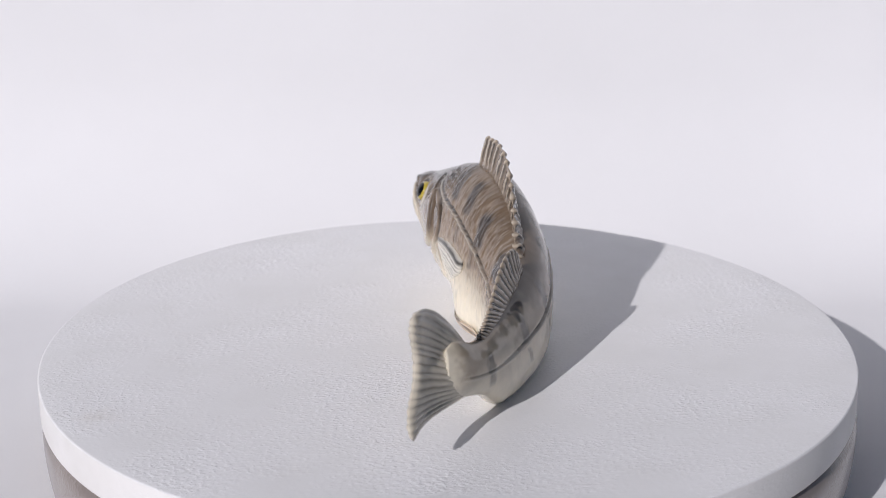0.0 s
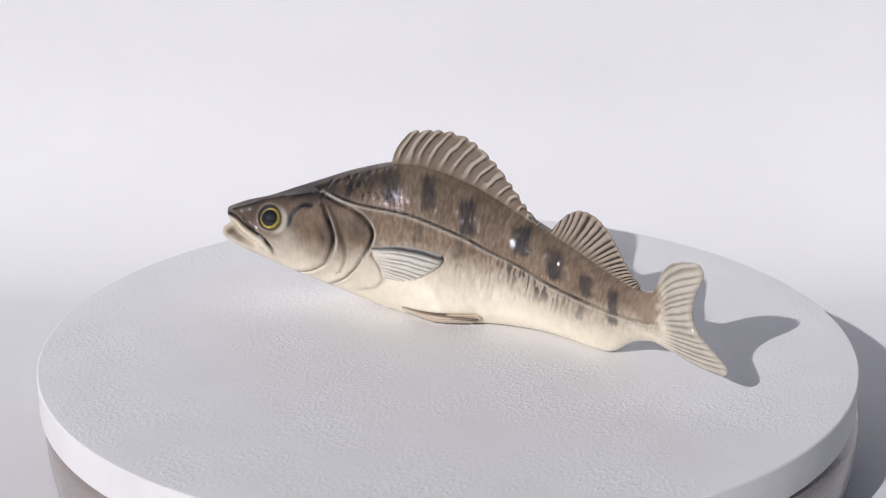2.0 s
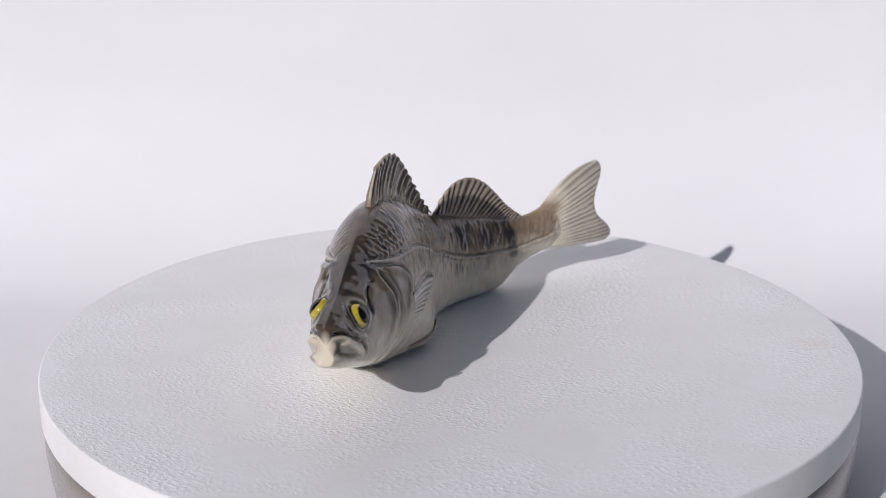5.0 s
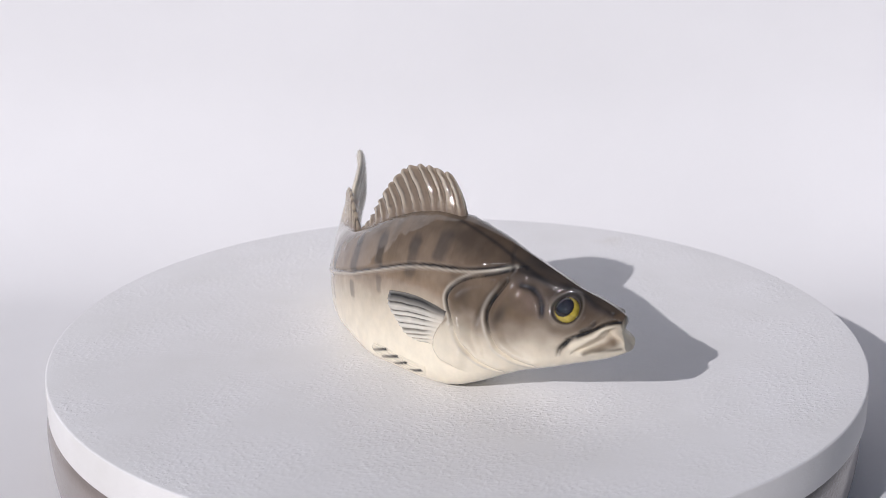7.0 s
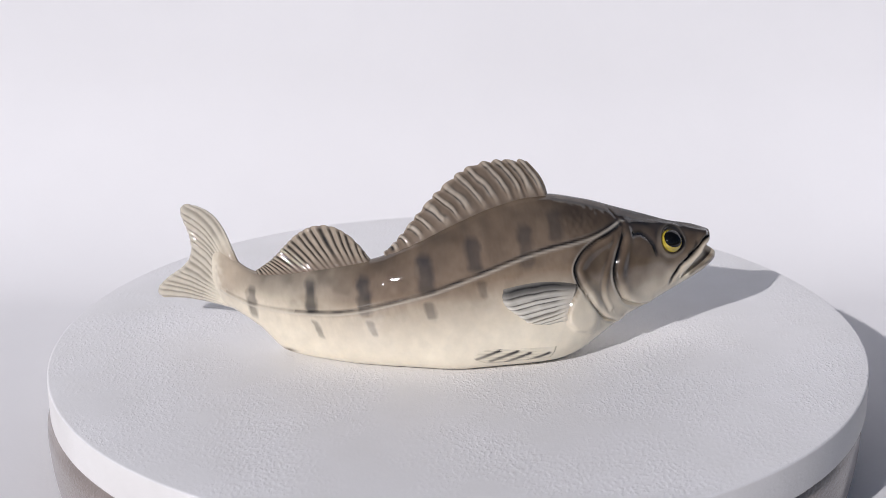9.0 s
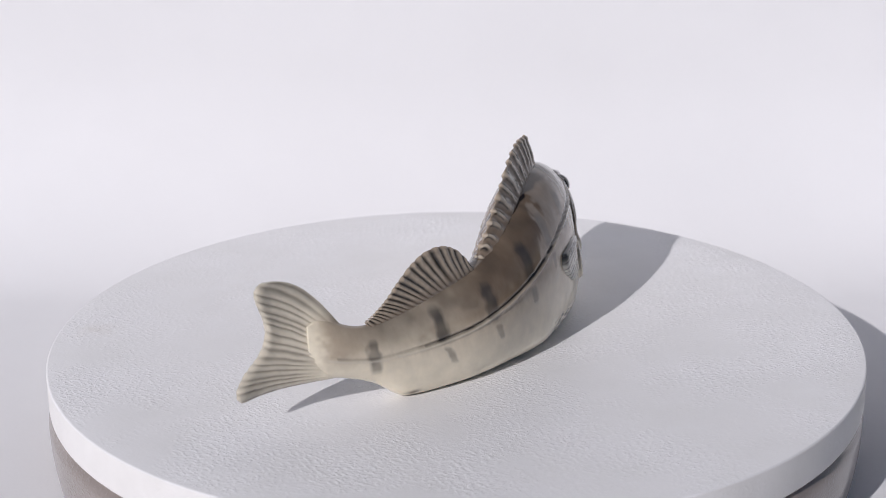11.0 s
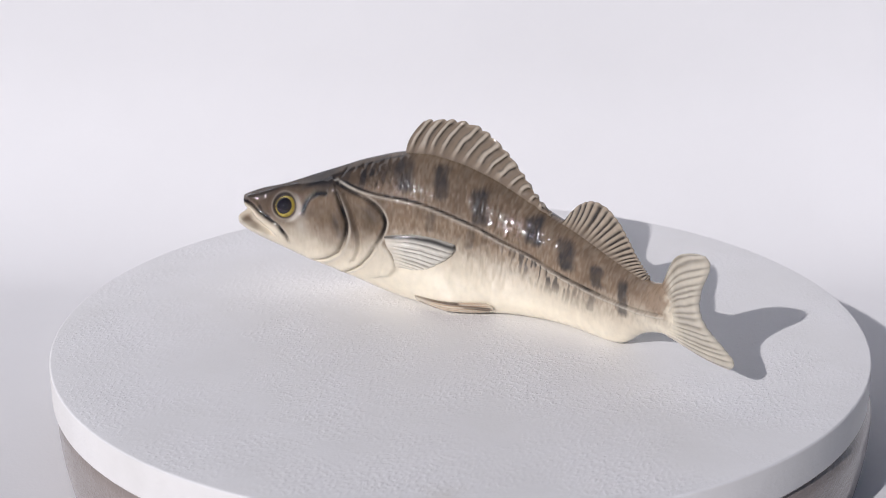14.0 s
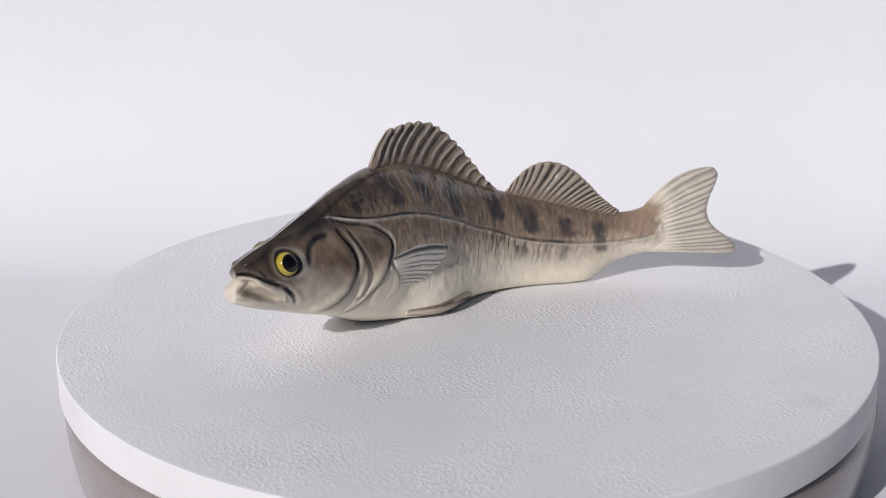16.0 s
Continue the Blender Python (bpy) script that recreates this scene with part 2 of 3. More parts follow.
def section(x, phi):
    zt, zb, zm, w, n = measures(x)
    s, c = np.sin(phi), np.cos(phi)
    e = np.where(c > 0, 1.0, 2 / n)
    lat = w * np.sign(s) * np.abs(s) ** np.where(c > 0, knots(x, PEAK, 3.0), 2 / n)
    z = zm + np.where(c > 0, zt - zm, zm - zb) * np.sign(c) * np.abs(c) ** e
    return lat + lean(x, z, np.where(s >= 0, 1, -1)), z


def flank(x, z, side):
    """How far the skin stands from the middle at a height."""
    zt, zb, zm, w, n = measures(x)
    up = np.clip((z - zm) / np.maximum(zt - zm, 0.1), 0, 1)
    dn = np.clip((zm - z) / np.maximum(zm - zb, 0.1), 0, 1)
    lat = np.where(z > zm, w * np.maximum(1 - up ** 2, 0) ** (0.5 * knots(x, PEAK, 3.0)), w * np.maximum(1 - dn ** n, 0) ** (1 / n))
    return side * lat + lean(x, z, side)


def place(x, lat, z):
    m = slope(x)
    k = 1 / np.sqrt(1 + m * m)
    return np.stack([x - m * k * lat, mid(x) + k * lat, z], -1)


def value_noise(x, y, seed):
    table = np.random.RandomState(seed).rand(64, 64)
    xi, yi = np.floor(x).astype(int), np.floor(y).astype(int)
    fx, fy = x - xi, y - yi
    fx, fy = fx * fx * (3 - 2 * fx), fy * fy * (3 - 2 * fy)
    a, b = table[xi % 64, yi % 64], table[(xi + 1) % 64, yi % 64]
    c, d = table[xi % 64, (yi + 1) % 64], table[(xi + 1) % 64, (yi + 1) % 64]
    return (a * (1 - fx) + b * fx) * (1 - fy) + (c * (1 - fx) + d * fx) * fy


def smooth_line(pts, n=60):
    p = np.array(pts, float)
    t = np.r_[0, np.cumsum(np.hypot(*np.diff(p, axis=0).T))]
    q = np.linspace(0, t[-1], n)
    blur = t[-1] / 45
    k = np.linspace(-2, 2, 9)
    g = np.exp(-k * k / 2)
    g /= g.sum()
    out = np.zeros((n, 2))
    for d, w in zip(k, g):
        out += w * np.stack([np.interp(np.clip(q + d * blur, 0, t[-1]), t, p[:, i]) for i in (0, 1)], -1)
    return out


def to_line(x, z, pts):
    """Distance to a drawn line, and on which side of it (positive: to the left of its way)."""
    p = smooth_line(pts)
    best, sign = np.full(x.shape, 1e9), np.zeros(x.shape)
    for a, b in zip(p[:-1], p[1:]):
        d = b - a
        u = np.clip(((x - a[0]) * d[0] + (z - a[1]) * d[1]) / (d @ d + 1e-9), 0, 1)
        ex, ez = x - a[0] - u * d[0], z - a[1] - u * d[1]
        r = np.hypot(ex, ez)
        near = r < best
        best = np.where(near, r, best)
        sign = np.where(near, d[0] * ez - d[1] * ex, sign)
    return best, np.sign(sign)


LATERAL = [(52, 39.4), (47, 39.8), (42, 38.2), (35, 37), (28, 36.7), (20.7, 35.5), (14, 33.4), (6, 30.3), (0, 28), (-6, 25.2),
           (-17, 21.6), (-25, 18.5), (-34, 16.3), (-46, 14.7), (-58, 14.2), (-66, 15.5), (-71, 17)]
GILL = [(49, 39.6), (44, 37.8), (39.5, 36.6), (35.6, 34.9), (32.8, 32.2), (31.6, 29.6), (32.6, 25.8), (34.6, 22.0), (37.2, 17.6), (41.2, 12.9), (47, 9.5)]
CHEEK_BACK = [(48.3, 36.8), (47.2, 34.4), (45.6, 31.5), (44.4, 28), (44.4, 25), (45.3, 21.8), (47.4, 17.4), (51.5, 14.6), (56, 13.2)]
CHEEK_FRONT = [(59, 29), (58.5, 31.8), (57, 34.2), (54.6, 35.8), (52, 36.0)]
GILL_RIDGE = [(46.6, 36.2), (44.2, 31.5), (42.3, 27.1), (41.3, 23.5), (41.5, 19.7), (43.3, 15.8)]
LOBE = [(33.2, 24.0), (31.6, 22.2), (30.2, 20.0), (28.9, 16.8), (29.2, 13.8), (31.4, 11.0), (34.6, 9.9)]
JAW = [(82.5, 30.4), (79.5, 30.6), (76.8, 30.0), (72.3, 27.3), (67.3, 24.3), (64.6, 21), (63.7, 18.2)]
LIP = [(83, 29.6), (79, 28.6), (76, 27), (72, 24), (67.8, 20.4)]
MOUTH = [(83, 25.6), (79, 24.9), (77.6, 24.1), (74, 22.3), (71, 21.2), (67.8, 20.2)]
SNIFF = [(73.4, 29.8), (72.2, 28.2), (70.2, 26.9)]
NAPE = [(49, 38.6), (47, 42), (45.5, 45)]
BROW = [(78, 32), (72, 33.4), (67, 35.8), (60, 37), (54, 38.4), (50, 39.4)]
PAIR = [LATERAL, GILL, CHEEK_BACK, CHEEK_FRONT, GILL_RIDGE, JAW, LIP, NAPE, BROW, MOUTH, SNIFF, LOBE]
EYES = (65.0, 30.7, 31.8)  # x, and z on the left and on the right
CREAM = np.array((0.87, 0.795, 0.63))
TAUPE = np.array((0.232, 0.166, 0.11))
BACK = np.array((0.042, 0.034, 0.028))
DARK = np.array((0.016, 0.016, 0.017))
PALE = np.array((0.52, 0.48, 0.40))
# bars on the flanks: x and z of the upper end, of the lower end, half width, strength
BARS = {1: [(27.6, 48.5, 26, 39, 3.2, .8), (15.7, 47.5, 14.2, 37, 2.4, .85), (17.2, 34, 17.6, 27.5, 1.5, .45), (3.1, 41, 1.4, 29.5, 2.9, .95),
            (4.0, 29, 4.8, 22.5, 1.5, .4), (-15.7, 34, -18.7, 25, 3.2, .95), (-28.5, 29, -32.5, 19.5, 3.2, .9),
            (-42.1, 23.8, -43.6, 17.2, 2.1, .9), (-42.6, 14.5, -41.5, 9.5, 1.3, .45), (-52.8, 22, -54.3, 11.5, 2.1, .9)],
        -1: [(27.6, 46.5, 27.3, 38, 2.2, .6), (18.4, 44, 18.4, 31, 2.0, .7), (4.1, 41, 4.6, 31, 2.2, .85), (5.6, 29, 6.6, 23.5, 1.2, .5),
             (-8.5, 36, -8.2, 24.5, 2.2, .9), (-7.6, 23, -6.5, 17.5, 1.3, .6), (-24.6, 29, -23.6, 17.5, 2.0, .9), (-23, 16.5, -20.9, 11.5, 1.1, .6),
             (-40.7, 26, -39.5, 15.5, 1.9, .9), (-38.5, 14, -36, 8.5, 1.1, .6), (-59.5, 20.5, -58.7, 10.5, 1.5, .8)]}


def blend(paint, colour, amount):
    return paint + (colour - paint) * np.clip(amount, 0, 1)[..., None]


def tail_root(x, z, brown=0.7):
    """The wash over the tail root: brown above and before, cream below and behind."""
    back = np.clip((x + 73 + 0.18 * np.abs(z - 17) + 2.0 * (value_noise(x * 0.9, z * 0.9, 61) - 0.5)) / 5, 0, 1)
    amount = np.clip((z - 13 + 1.5 * (value_noise(x * 1.2, z * 0.5, 62) - 0.5)) / 5, 0, 1) * back * back * (3 - 2 * back)
    return blend(np.ones(z.shape + (3,)) * CREAM * 0.84, TAUPE * 1.2, amount * brown * np.clip((31 - z) / 4, 0, 1))


def build_fish_body(fish):
    rows, cols = 720, 288
    # closer stations at the head
    q = np.linspace(0, 1, rows)
    xs = 80.9 - 155.2 * (0.82 * q + 0.18 * q ** 2)
    phi = np.linspace(0, 2 * np.pi, cols, endpoint=False)
    X, P = np.meshgrid(xs, phi, indexing="ij")
    lat, Z = section(X, P)
    # round the snout in
    tip = np.clip((X - 75.6) / 5.6, 0, 1)
    zt, zb, zm, w, n = measures(X)
    shrink = np.sqrt(np.maximum(1 - tip ** 2, 0))
    Z = 26.7 + (Z - 26.7) * (0.88 + 0.12 * shrink)
    lat = lat * (0.42 + 0.58 * shrink)
    side = np.where(np.sin(P) >= 0, 1, -1)
    V = place(X, lat, Z)
    du, dv = np.gradient(V, axis=0), (np.roll(V, -1, 1) - np.roll(V, 1, 1)) / 2
    nrm = np.cross(dv, du)
    nrm /= np.linalg.norm(nrm, axis=-1, keepdims=True) + 1e-9
    centre = place(xs, 0 * xs, measures(xs)[2])[:, None, :]
    if ((V - centre) * nrm).sum(-1).mean() < 0:
        nrm = -nrm
    D = {}
    keys = ("lateral", "gill", "cheek", "front", "ridge", "jaw", "lip", "nape", "brow", "mouth", "sniff", "lobe")
    for key, line in zip(keys, PAIR):
        D[key] = to_line(X, Z, line)

    def line(key, width):
        return np.exp(-(D[key][0] / width) ** 2)

    up = np.clip((Z - zb) / np.maximum(zt - zb, 1), 0, 1)
    scale_a = value_noise(X * 1.9, Z * 0.75, 3)
    scale_b = value_noise(X * 0.8 + 9, Z * 0.5, 5)
    mott = value_noise(X * 0.35, Z * 0.35 + 7, 8)
    fine = value_noise(X * 3.1, Z * 2.3, 11)
    # ---- relief ----
    h = np.zeros(X.shape)
    below = D["lateral"][1]
    onbody = 1 / (1 + np.exp((X - 36) / 2.0))
    behind = 1 - 0.7 * np.clip((-40 - X) / 14, 0, 1) * np.where(side > 0, 0.5, 1)
    h += behind * (0.5 * line("lateral", 0.42) * (X < 50) - 0.7 * np.exp(-((D["lateral"][0] - 0.82) / 0.38) ** 2) * (below < 0) * (X < 50)) * np.clip((X + 72) / 4, 0, 1)
    h -= 1.1 * line("gill", 0.42)
    inside = np.exp(-((D["gill"][0] - 1.6) / 1.4) ** 2) * (D["gill"][1] > 0)
    h += 0.6 * inside
    h -= 1.0 * line("cheek", 0.5)
    h += 0.7 * np.exp(-((D["cheek"][0] - 1.9) / 1.5) ** 2) * (D["cheek"][1] > 0)
    h -= 0.6 * line("front", 0.8) * np.clip((Z - 27.5) / 3, 0, 1)
    h += np.where(side > 0, 0.6, 0.25) * line("ridge", 0.7) - np.where(side > 0, 0.5, 0.2) * np.exp(-((D["ridge"][0] - 1.4) / 0.6) ** 2) * (D["ridge"][1] < 0)
    fade = np.clip((Z - 17.8) / 4, 0, 1)
    h -= 1.0 * line("jaw", 0.48) * fade
    h += 0.35 * np.exp(-((D["jaw"][0] - 1.3) / 0.9) ** 2) * fade
    # the closed web of the mouth lies hollow between the lips
    under = np.clip(D["lip"][0] * D["lip"][1] / 1.3 + 0.3, 0, 1)
    over = np.clip(-D["mouth"][0] * D["mouth"][1] / 1.0 + 0.3, 0, 1)
    hollow = under * over * np.clip((X - 66) / 4, 0, 1)
    h -= 1.5 * hollow
    h += 0.3 * np.exp(-((D["lip"][0] - 0.8) / 0.7) ** 2) * (D["lip"][1] < 0) * (X > 67)
    h += 0.45 * np.exp(-((D["mouth"][0] - 1.0) / 0.9) ** 2) * (D["mouth"][1] > 0) * np.clip((X - 67) / 4, 0, 1)
    h -= 0.5 * line("sniff", 0.6)
    h -= 0.18 * line("nape", 0.4)
    h += 0.6 * line("brow", 1.0)
    ez = np.where(side > 0, EYES[1], EYES[2])
    er = np.hypot(X - EYES[0], (Z - ez) * 1.05)
    h += 0.38 * np.exp(-((er - 4.1) / 0.55) ** 2) - 0.15 * np.exp(-((er - 5.4) / 0.7) ** 2) - 0.9 * np.exp(-(er / 3.0) ** 2)
    h += (scale_a - 0.5) * np.where(side > 0, 0.16, 0.012) * onbody * np.clip((up - 0.25) * 3, 0, 1) + (scale_b - 0.5) * np.where(side > 0, 0.1, 0.03) * onbody
    h += (mott - 0.5) * np.where(side > 0, 0.22, 0.12)
    # the fleshy lobe before the pectoral fin
    lobe = np.clip(0.5 + D["lobe"][0] * D["lobe"][1] / 1.7, 0, 1) * np.exp(-(((X - 33) / 6.0) ** 4 + ((Z - 16.5) / 7.5) ** 4))
    h += np.where(side > 0, 0.75, 1.3) * lobe * lobe * (3 - 2 * lobe)
    # scales pressed into the left flank and the nape
    pressed = value_noise(X * 0.95 + Z * 0.22 + 0.7 * scale_b, Z * 0.33 - X * 0.1 + 2, 71)
    h += (pressed - 0.5) * 0.28 * onbody * np.where(side > 0, 1.0, 0.04) * np.clip((Z - 9) / 8, 0, 1)
    scaled = np.sin(X * 2.6 + 0.8 * np.sin(Z * 1.9)) * np.sin(Z * 1.7 + 0.5 * np.sin(X * 1.3))
    h += 0.26 * scaled * np.exp(-(((X - 36) / 8) ** 2 + ((Z - 42.5) / 4) ** 2)) * np.where(side > 0, 1.0, 0.3)
    h *= 1 - 0.7 * np.exp(-(((X - 49) / 4.5) ** 2 + ((Z - 39.5) / 2.2) ** 2))
    taper = np.clip((81.0 - X) / 2.0, 0, 1) * np.clip((Z - 0.3) / 1.2, 0, 1) * np.clip((zt - Z - 0.1) / 1.2, 0, 1) * np.where(X > 27, np.clip((Z - zb - 0.4) / 3.0, 0, 1), 1)
    V = V + nrm * (h * taper)[..., None]
    # the open mouth, drawn in between the lips
    gape = np.exp(-((Z - 27.7) / 1.5) ** 2) * np.clip((X - 72) / 8, 0, 1) ** 1.5 * 2.5
    short = 1.7 * np.clip((X - 73) / 8, 0, 1) * np.clip((Z - 26.5) / 3.5, 0, 1)
    gape = gape + short
    V[..., 0] -= gape * 0.92
    V[..., 1] -= gape * 0.37
    # ---- painting ----
    edge = knots(X, [(80, 24), (64, 21.5), (49, 18), (38, 18.5), (30, 21), (24, 22), (9, 19.5), (-11, 15.5), (-38, 10.5), (-55, 10.5), (-68, 13.5), (-76, 17)], 4)
    wash = (Z - edge + np.where(side > 0, 2.0, 1.5) + (mott - 0.5) * 1.2 + (scale_b - 0.5) * np.where(side > 0, 1.2, 0.2)) / np.where(side > 0, 16.5, 22.0) + np.where(side > 0, 0.42, 0.5)
    paint = np.ones(X.shape + (3,)) * CREAM
    paint = blend(paint, TAUPE, (1 - 0.5 * np.clip((-22 - X) / 22, 0, 1) * (side < 0)) * np.clip(wash, 0, 1) ** np.where(side > 0, 1.2, 1.55) * (0.95 + np.where(side > 0, 0.2, 0.03) * (scale_a - 0.5)))
    upper = np.clip((up - 0.6) / 0.4, 0, 1) * onbody * np.where(side > 0, 0.45, 0.7)
    front = np.clip((Z - knots(X, [(80, 27.5), (72, 29.5), (64, 31), (56, 33), (48, 35), (40, 36.5), (30, 39), (20, 43)], 3)) / 6.0, 0, 1)
    upper = np.maximum(upper, front * np.clip((X - 14) / 22, 0, 1))
    paint = blend(paint, BACK, upper * (0.95 + 0.5 * (mott - 0.5)))
    paint = blend(paint, TAUPE * 0.5, np.where(side > 0, 0.62, 0.8) * np.exp(-(((X - 48) / 10) ** 2 + ((Z - 30) / 6.5) ** 2)))
    paint = blend(paint, DARK * 1.5, 0.8 * np.exp(-(((X - 52) / 7) ** 2 + ((Z - 38.5) / 2.6) ** 2)))
    paint = blend(paint, DARK * 1.8, 0.4 * np.exp(-(((X - 70) / 6) ** 2 + ((Z - 33) / 2.2) ** 2)))
    paint = blend(paint, TAUPE * 0.5, np.where(side > 0, 0.2, 0.52) * (0.75 + 0.9 * (mott - 0.3)) * np.clip((X - 30) / 6, 0, 1) * np.clip((Z - 17) / 9, 0, 1))
    # brown clouds, heavier on the head
    cloud = np.clip((value_noise(X * 0.2 + 4, Z * 0.24, 81) + 0.5 * value_noise(X * 0.55, Z * 0.5 + 3, 83) - 0.62) * 2.2, 0, 1)
    paint = blend(paint, TAUPE * 0.42, cloud * np.clip((Z - edge - 1) / 7, 0, 1) * np.where(X > 31, 0.5, 0.28))
    # snout and brow
    paint = blend(paint, BACK, np.clip((X - 62) / 12, 0, 1) * np.clip((Z - 28.8 + (fine - .5)) / 3.5, 0, 1) * 0.6)
    above = np.clip(-D["jaw"][0] * D["jaw"][1] / 1.5, 0, 1)
    paint = blend(paint, TAUPE * 0.42, 0.85 * np.clip((X - 57) / 7, 0, 1) * above * np.clip((Z - 23.5) / 5, 0, 1) * (0.8 + 0.6 * (mott - 0.5)))
    # tail root turns pale
    paint = blend(paint, tail_root(X, Z, np.where(side > 0, 0.95, 0.6)), np.clip((-56 - X) / 10, 0, 1))
    # the pale lobe at the root of the pectoral fin
    paint = blend(paint, CREAM * 0.82, 0.45 * lobe)
    paint = blend(paint, TAUPE * 0.7, 0.6 * np.exp(-(D["lobe"][0] / 0.45) ** 2) * np.clip((Z - 12) / 6, 0, 1))
    # cheek bloom
    paint = blend(paint, BACK, 0.75 * np.exp(-(((X - 47.7 - 0.35 * (Z - 27)) / 1.4) ** 2 + ((Z - 27.2) / 3.0) ** 2)))
    paint = blend(paint, BACK, 0.5 * np.exp(-(((X - 37) / 3.5) ** 2 + ((Z - 31) / 3.5) ** 2)))
    paint = blend(paint, PALE, np.where(side > 0, 0.5, 0.12) * np.exp(-(((X - 59.5) / 2.2) ** 2 + ((Z - 26) / 4) ** 2)))
    for s, bars in BARS.items():
        for x1, z1, x2, z2, bw, k in bars:
            u = np.clip((Z - z1) / (z2 - z1), -0.3, 1.3)
            cx = x1 + (x2 - x1) * u + (scale_b - 0.5) * 1.0
            along = np.clip(1.8 - 1.5 * np.abs((Z - (z1 + z2) / 2) / ((z1 - z2) / 2)) ** 2 + (scale_a - 0.5) * 0.4 * (s > 0), 0, 1)
            across = np.clip(1.9 - 1.5 * np.abs(X - cx) / (bw * (0.6 + 0.4 * along)), 0, 1)
            paint = blend(paint, DARK * 2.2, across * along * k * (0.95 if s > 0 else 0.84) * (side == s) * (0.9 + 0.35 * (mott - 0.5)))
    # inked lines, with a pale edge above
    def ink(key, width, k, keep=1.0):
        return np.clip(1.35 * np.exp(-(D[key][0] / width) ** 2), 0, 1) * k * keep * np.clip(0.5 + 0.85 * mott + 0.3 * (fine - 0.5), 0, 1.15)

    paint = blend(paint, PALE * 1.1, 0.6 * np.exp(-((D["lateral"][0]) / 0.38) ** 2) * (X < 48))
    paint = blend(paint, DARK, np.exp(-((D["lateral"][0] - 0.7) / 0.38) ** 2) * (below < 0) * (X < 52) * (X > -68) * (0.35 + 0.75 * mott + 0.35 * np.clip((X - 2) / 10, 0, 1)) * np.where(X < -45, 0.5, 1))
    paint = blend(paint, DARK, ink("gill", 0.5, 0.95, np.clip((Z - 19) / 9, 0, 1)))
    paint = blend(paint, PALE * 1.1, 0.6 * np.exp(-((D["gill"][0] - 0.85) / 0.35) ** 2) * (D["gill"][1] < 0) * (0.6 + 0.8 * mott))
    paint = blend(paint, DARK, ink("cheek", 0.6, 1.05, np.clip((Z - 18) / 10, 0, 1)))
    paint = blend(paint, PALE * 1.1, (0.3 + 0.5 * mott) * np.clip((36.5 - Z) / 4, 0, 1) * np.exp(-((D["cheek"][0] - 1.2) / 0.45) ** 2) * (D["cheek"][1] < 0))
    paint = blend(paint, DARK, ink("front", 0.7, 1.05, np.clip((Z - 27.5) / 3, 0, 1)))
    paint = blend(paint, DARK, ink("ridge", 0.6, 0.35, np.clip((Z - 20) / 8, 0, 1)))
    paint = blend(paint, DARK, ink("jaw", 0.34 + 0.26 * np.clip((78 - X) / 12, 0, 1), 1.0, fade))
    paint = blend(paint, CREAM * np.array((0.84, 0.83, 0.82)), 0.95 * np.clip((D["jaw"][0] * D["jaw"][1] - 0.35) / 0.9, 0, 1) * np.clip((X - 63.5) / 4, 0, 1))
    paint = blend(paint, TAUPE * 1.4, 0.3 * line("lip", 0.6) * np.clip((78 - X) / 3, 0, 1))
    paint = blend(paint, TAUPE * 0.38, 1.0 * np.exp(-((D["mouth"][0] * -D["mouth"][1] - 0.4) / 0.85) ** 2) * np.exp(-((X - 76.6) / 3.0) ** 2) * (0.7 + 0.6 * (mott - 0.5)))
    paint = blend(paint, TAUPE * 0.4, 0.9 * np.exp(-(((X - 78.3) / 1.5) ** 2 + ((Z - 25.0) / 1.2) ** 2)))
    paint = blend(paint, TAUPE * 1.2, 0.35 * hollow * np.clip((X - 70) / 5, 0, 1))
    teeth = to_line(X, Z, [(80, 23.6), (76.5, 23.0), (73, 21.9), (70.5, 20.6)])[0]
    paint = blend(paint, TAUPE * 0.3, np.where(side > 0, 0.3, 0.75) * np.exp(-(teeth / 0.6) ** 2) * np.clip((X - 69) / 2, 0, 1))
    paint = blend(paint, DARK, ink("sniff", 0.6, 0.7))
    paint = blend(paint, DARK, ink("nape", 0.4, 0.45))
    paint = blend(paint, DARK * 1.2, 0.9 * np.exp(-(D["brow"][0] / 0.7) ** 2) * (0.8 + 0.4 * (mott - 0.5)))
    crest = np.exp(-((np.abs(lat) - 3.0 - 0.03 * (X - 30)) / 0.55) ** 2) * (Z > zm) * np.clip((X - 27) / 2, 0, 1) * np.clip((62 - X) / 6, 0, 1)
    paint = blend(paint, DARK, 0.7 * crest)
    paint = blend(paint, DARK * 1.4, np.clip((X - 44) / 8, 0, 1) * np.clip((Z - knots(X, BROW, 1.0) - 0.2) / 2.0, 0, 1) * 0.72 * (0.9 + 0.5 * (mott - 0.5)))
    # strokes of scales by the lateral line
    strokes = np.clip((value_noise(X * 1.45 + Z * 0.3 + 0.6 * scale_b, Z * 0.27 - X * 0.08 + 3, 21) - 0.44) * 4.5, 0, 1)
    zone = np.exp(-((X + 22) / 17) ** 2) * np.clip(1.45 - D["lateral"][0] / 5.5, 0, 1) * (below > 0)
    nape = np.exp(-(((X - 38) / 8) ** 2 + ((Z - 42.5) / 3.5) ** 2)) * 1.0
    zone = np.maximum(zone, nape)
    paint = blend(paint, DARK * 1.5, strokes * zone * np.where(side > 0, 0.9, 0.06))
    rear = np.clip((value_noise(X * 1.8 + Z * 0.6 + 0.6 * scale_b, Z * 0.5 - X * 0.1 + 8, 31) - 0.5) * 3, 0, 1)
    paint = blend(paint, TAUPE * 0.6, rear * onbody * np.clip((Z - edge + 3) / 6, 0, 1) * np.where(side > 0, 0.26, 0.04))
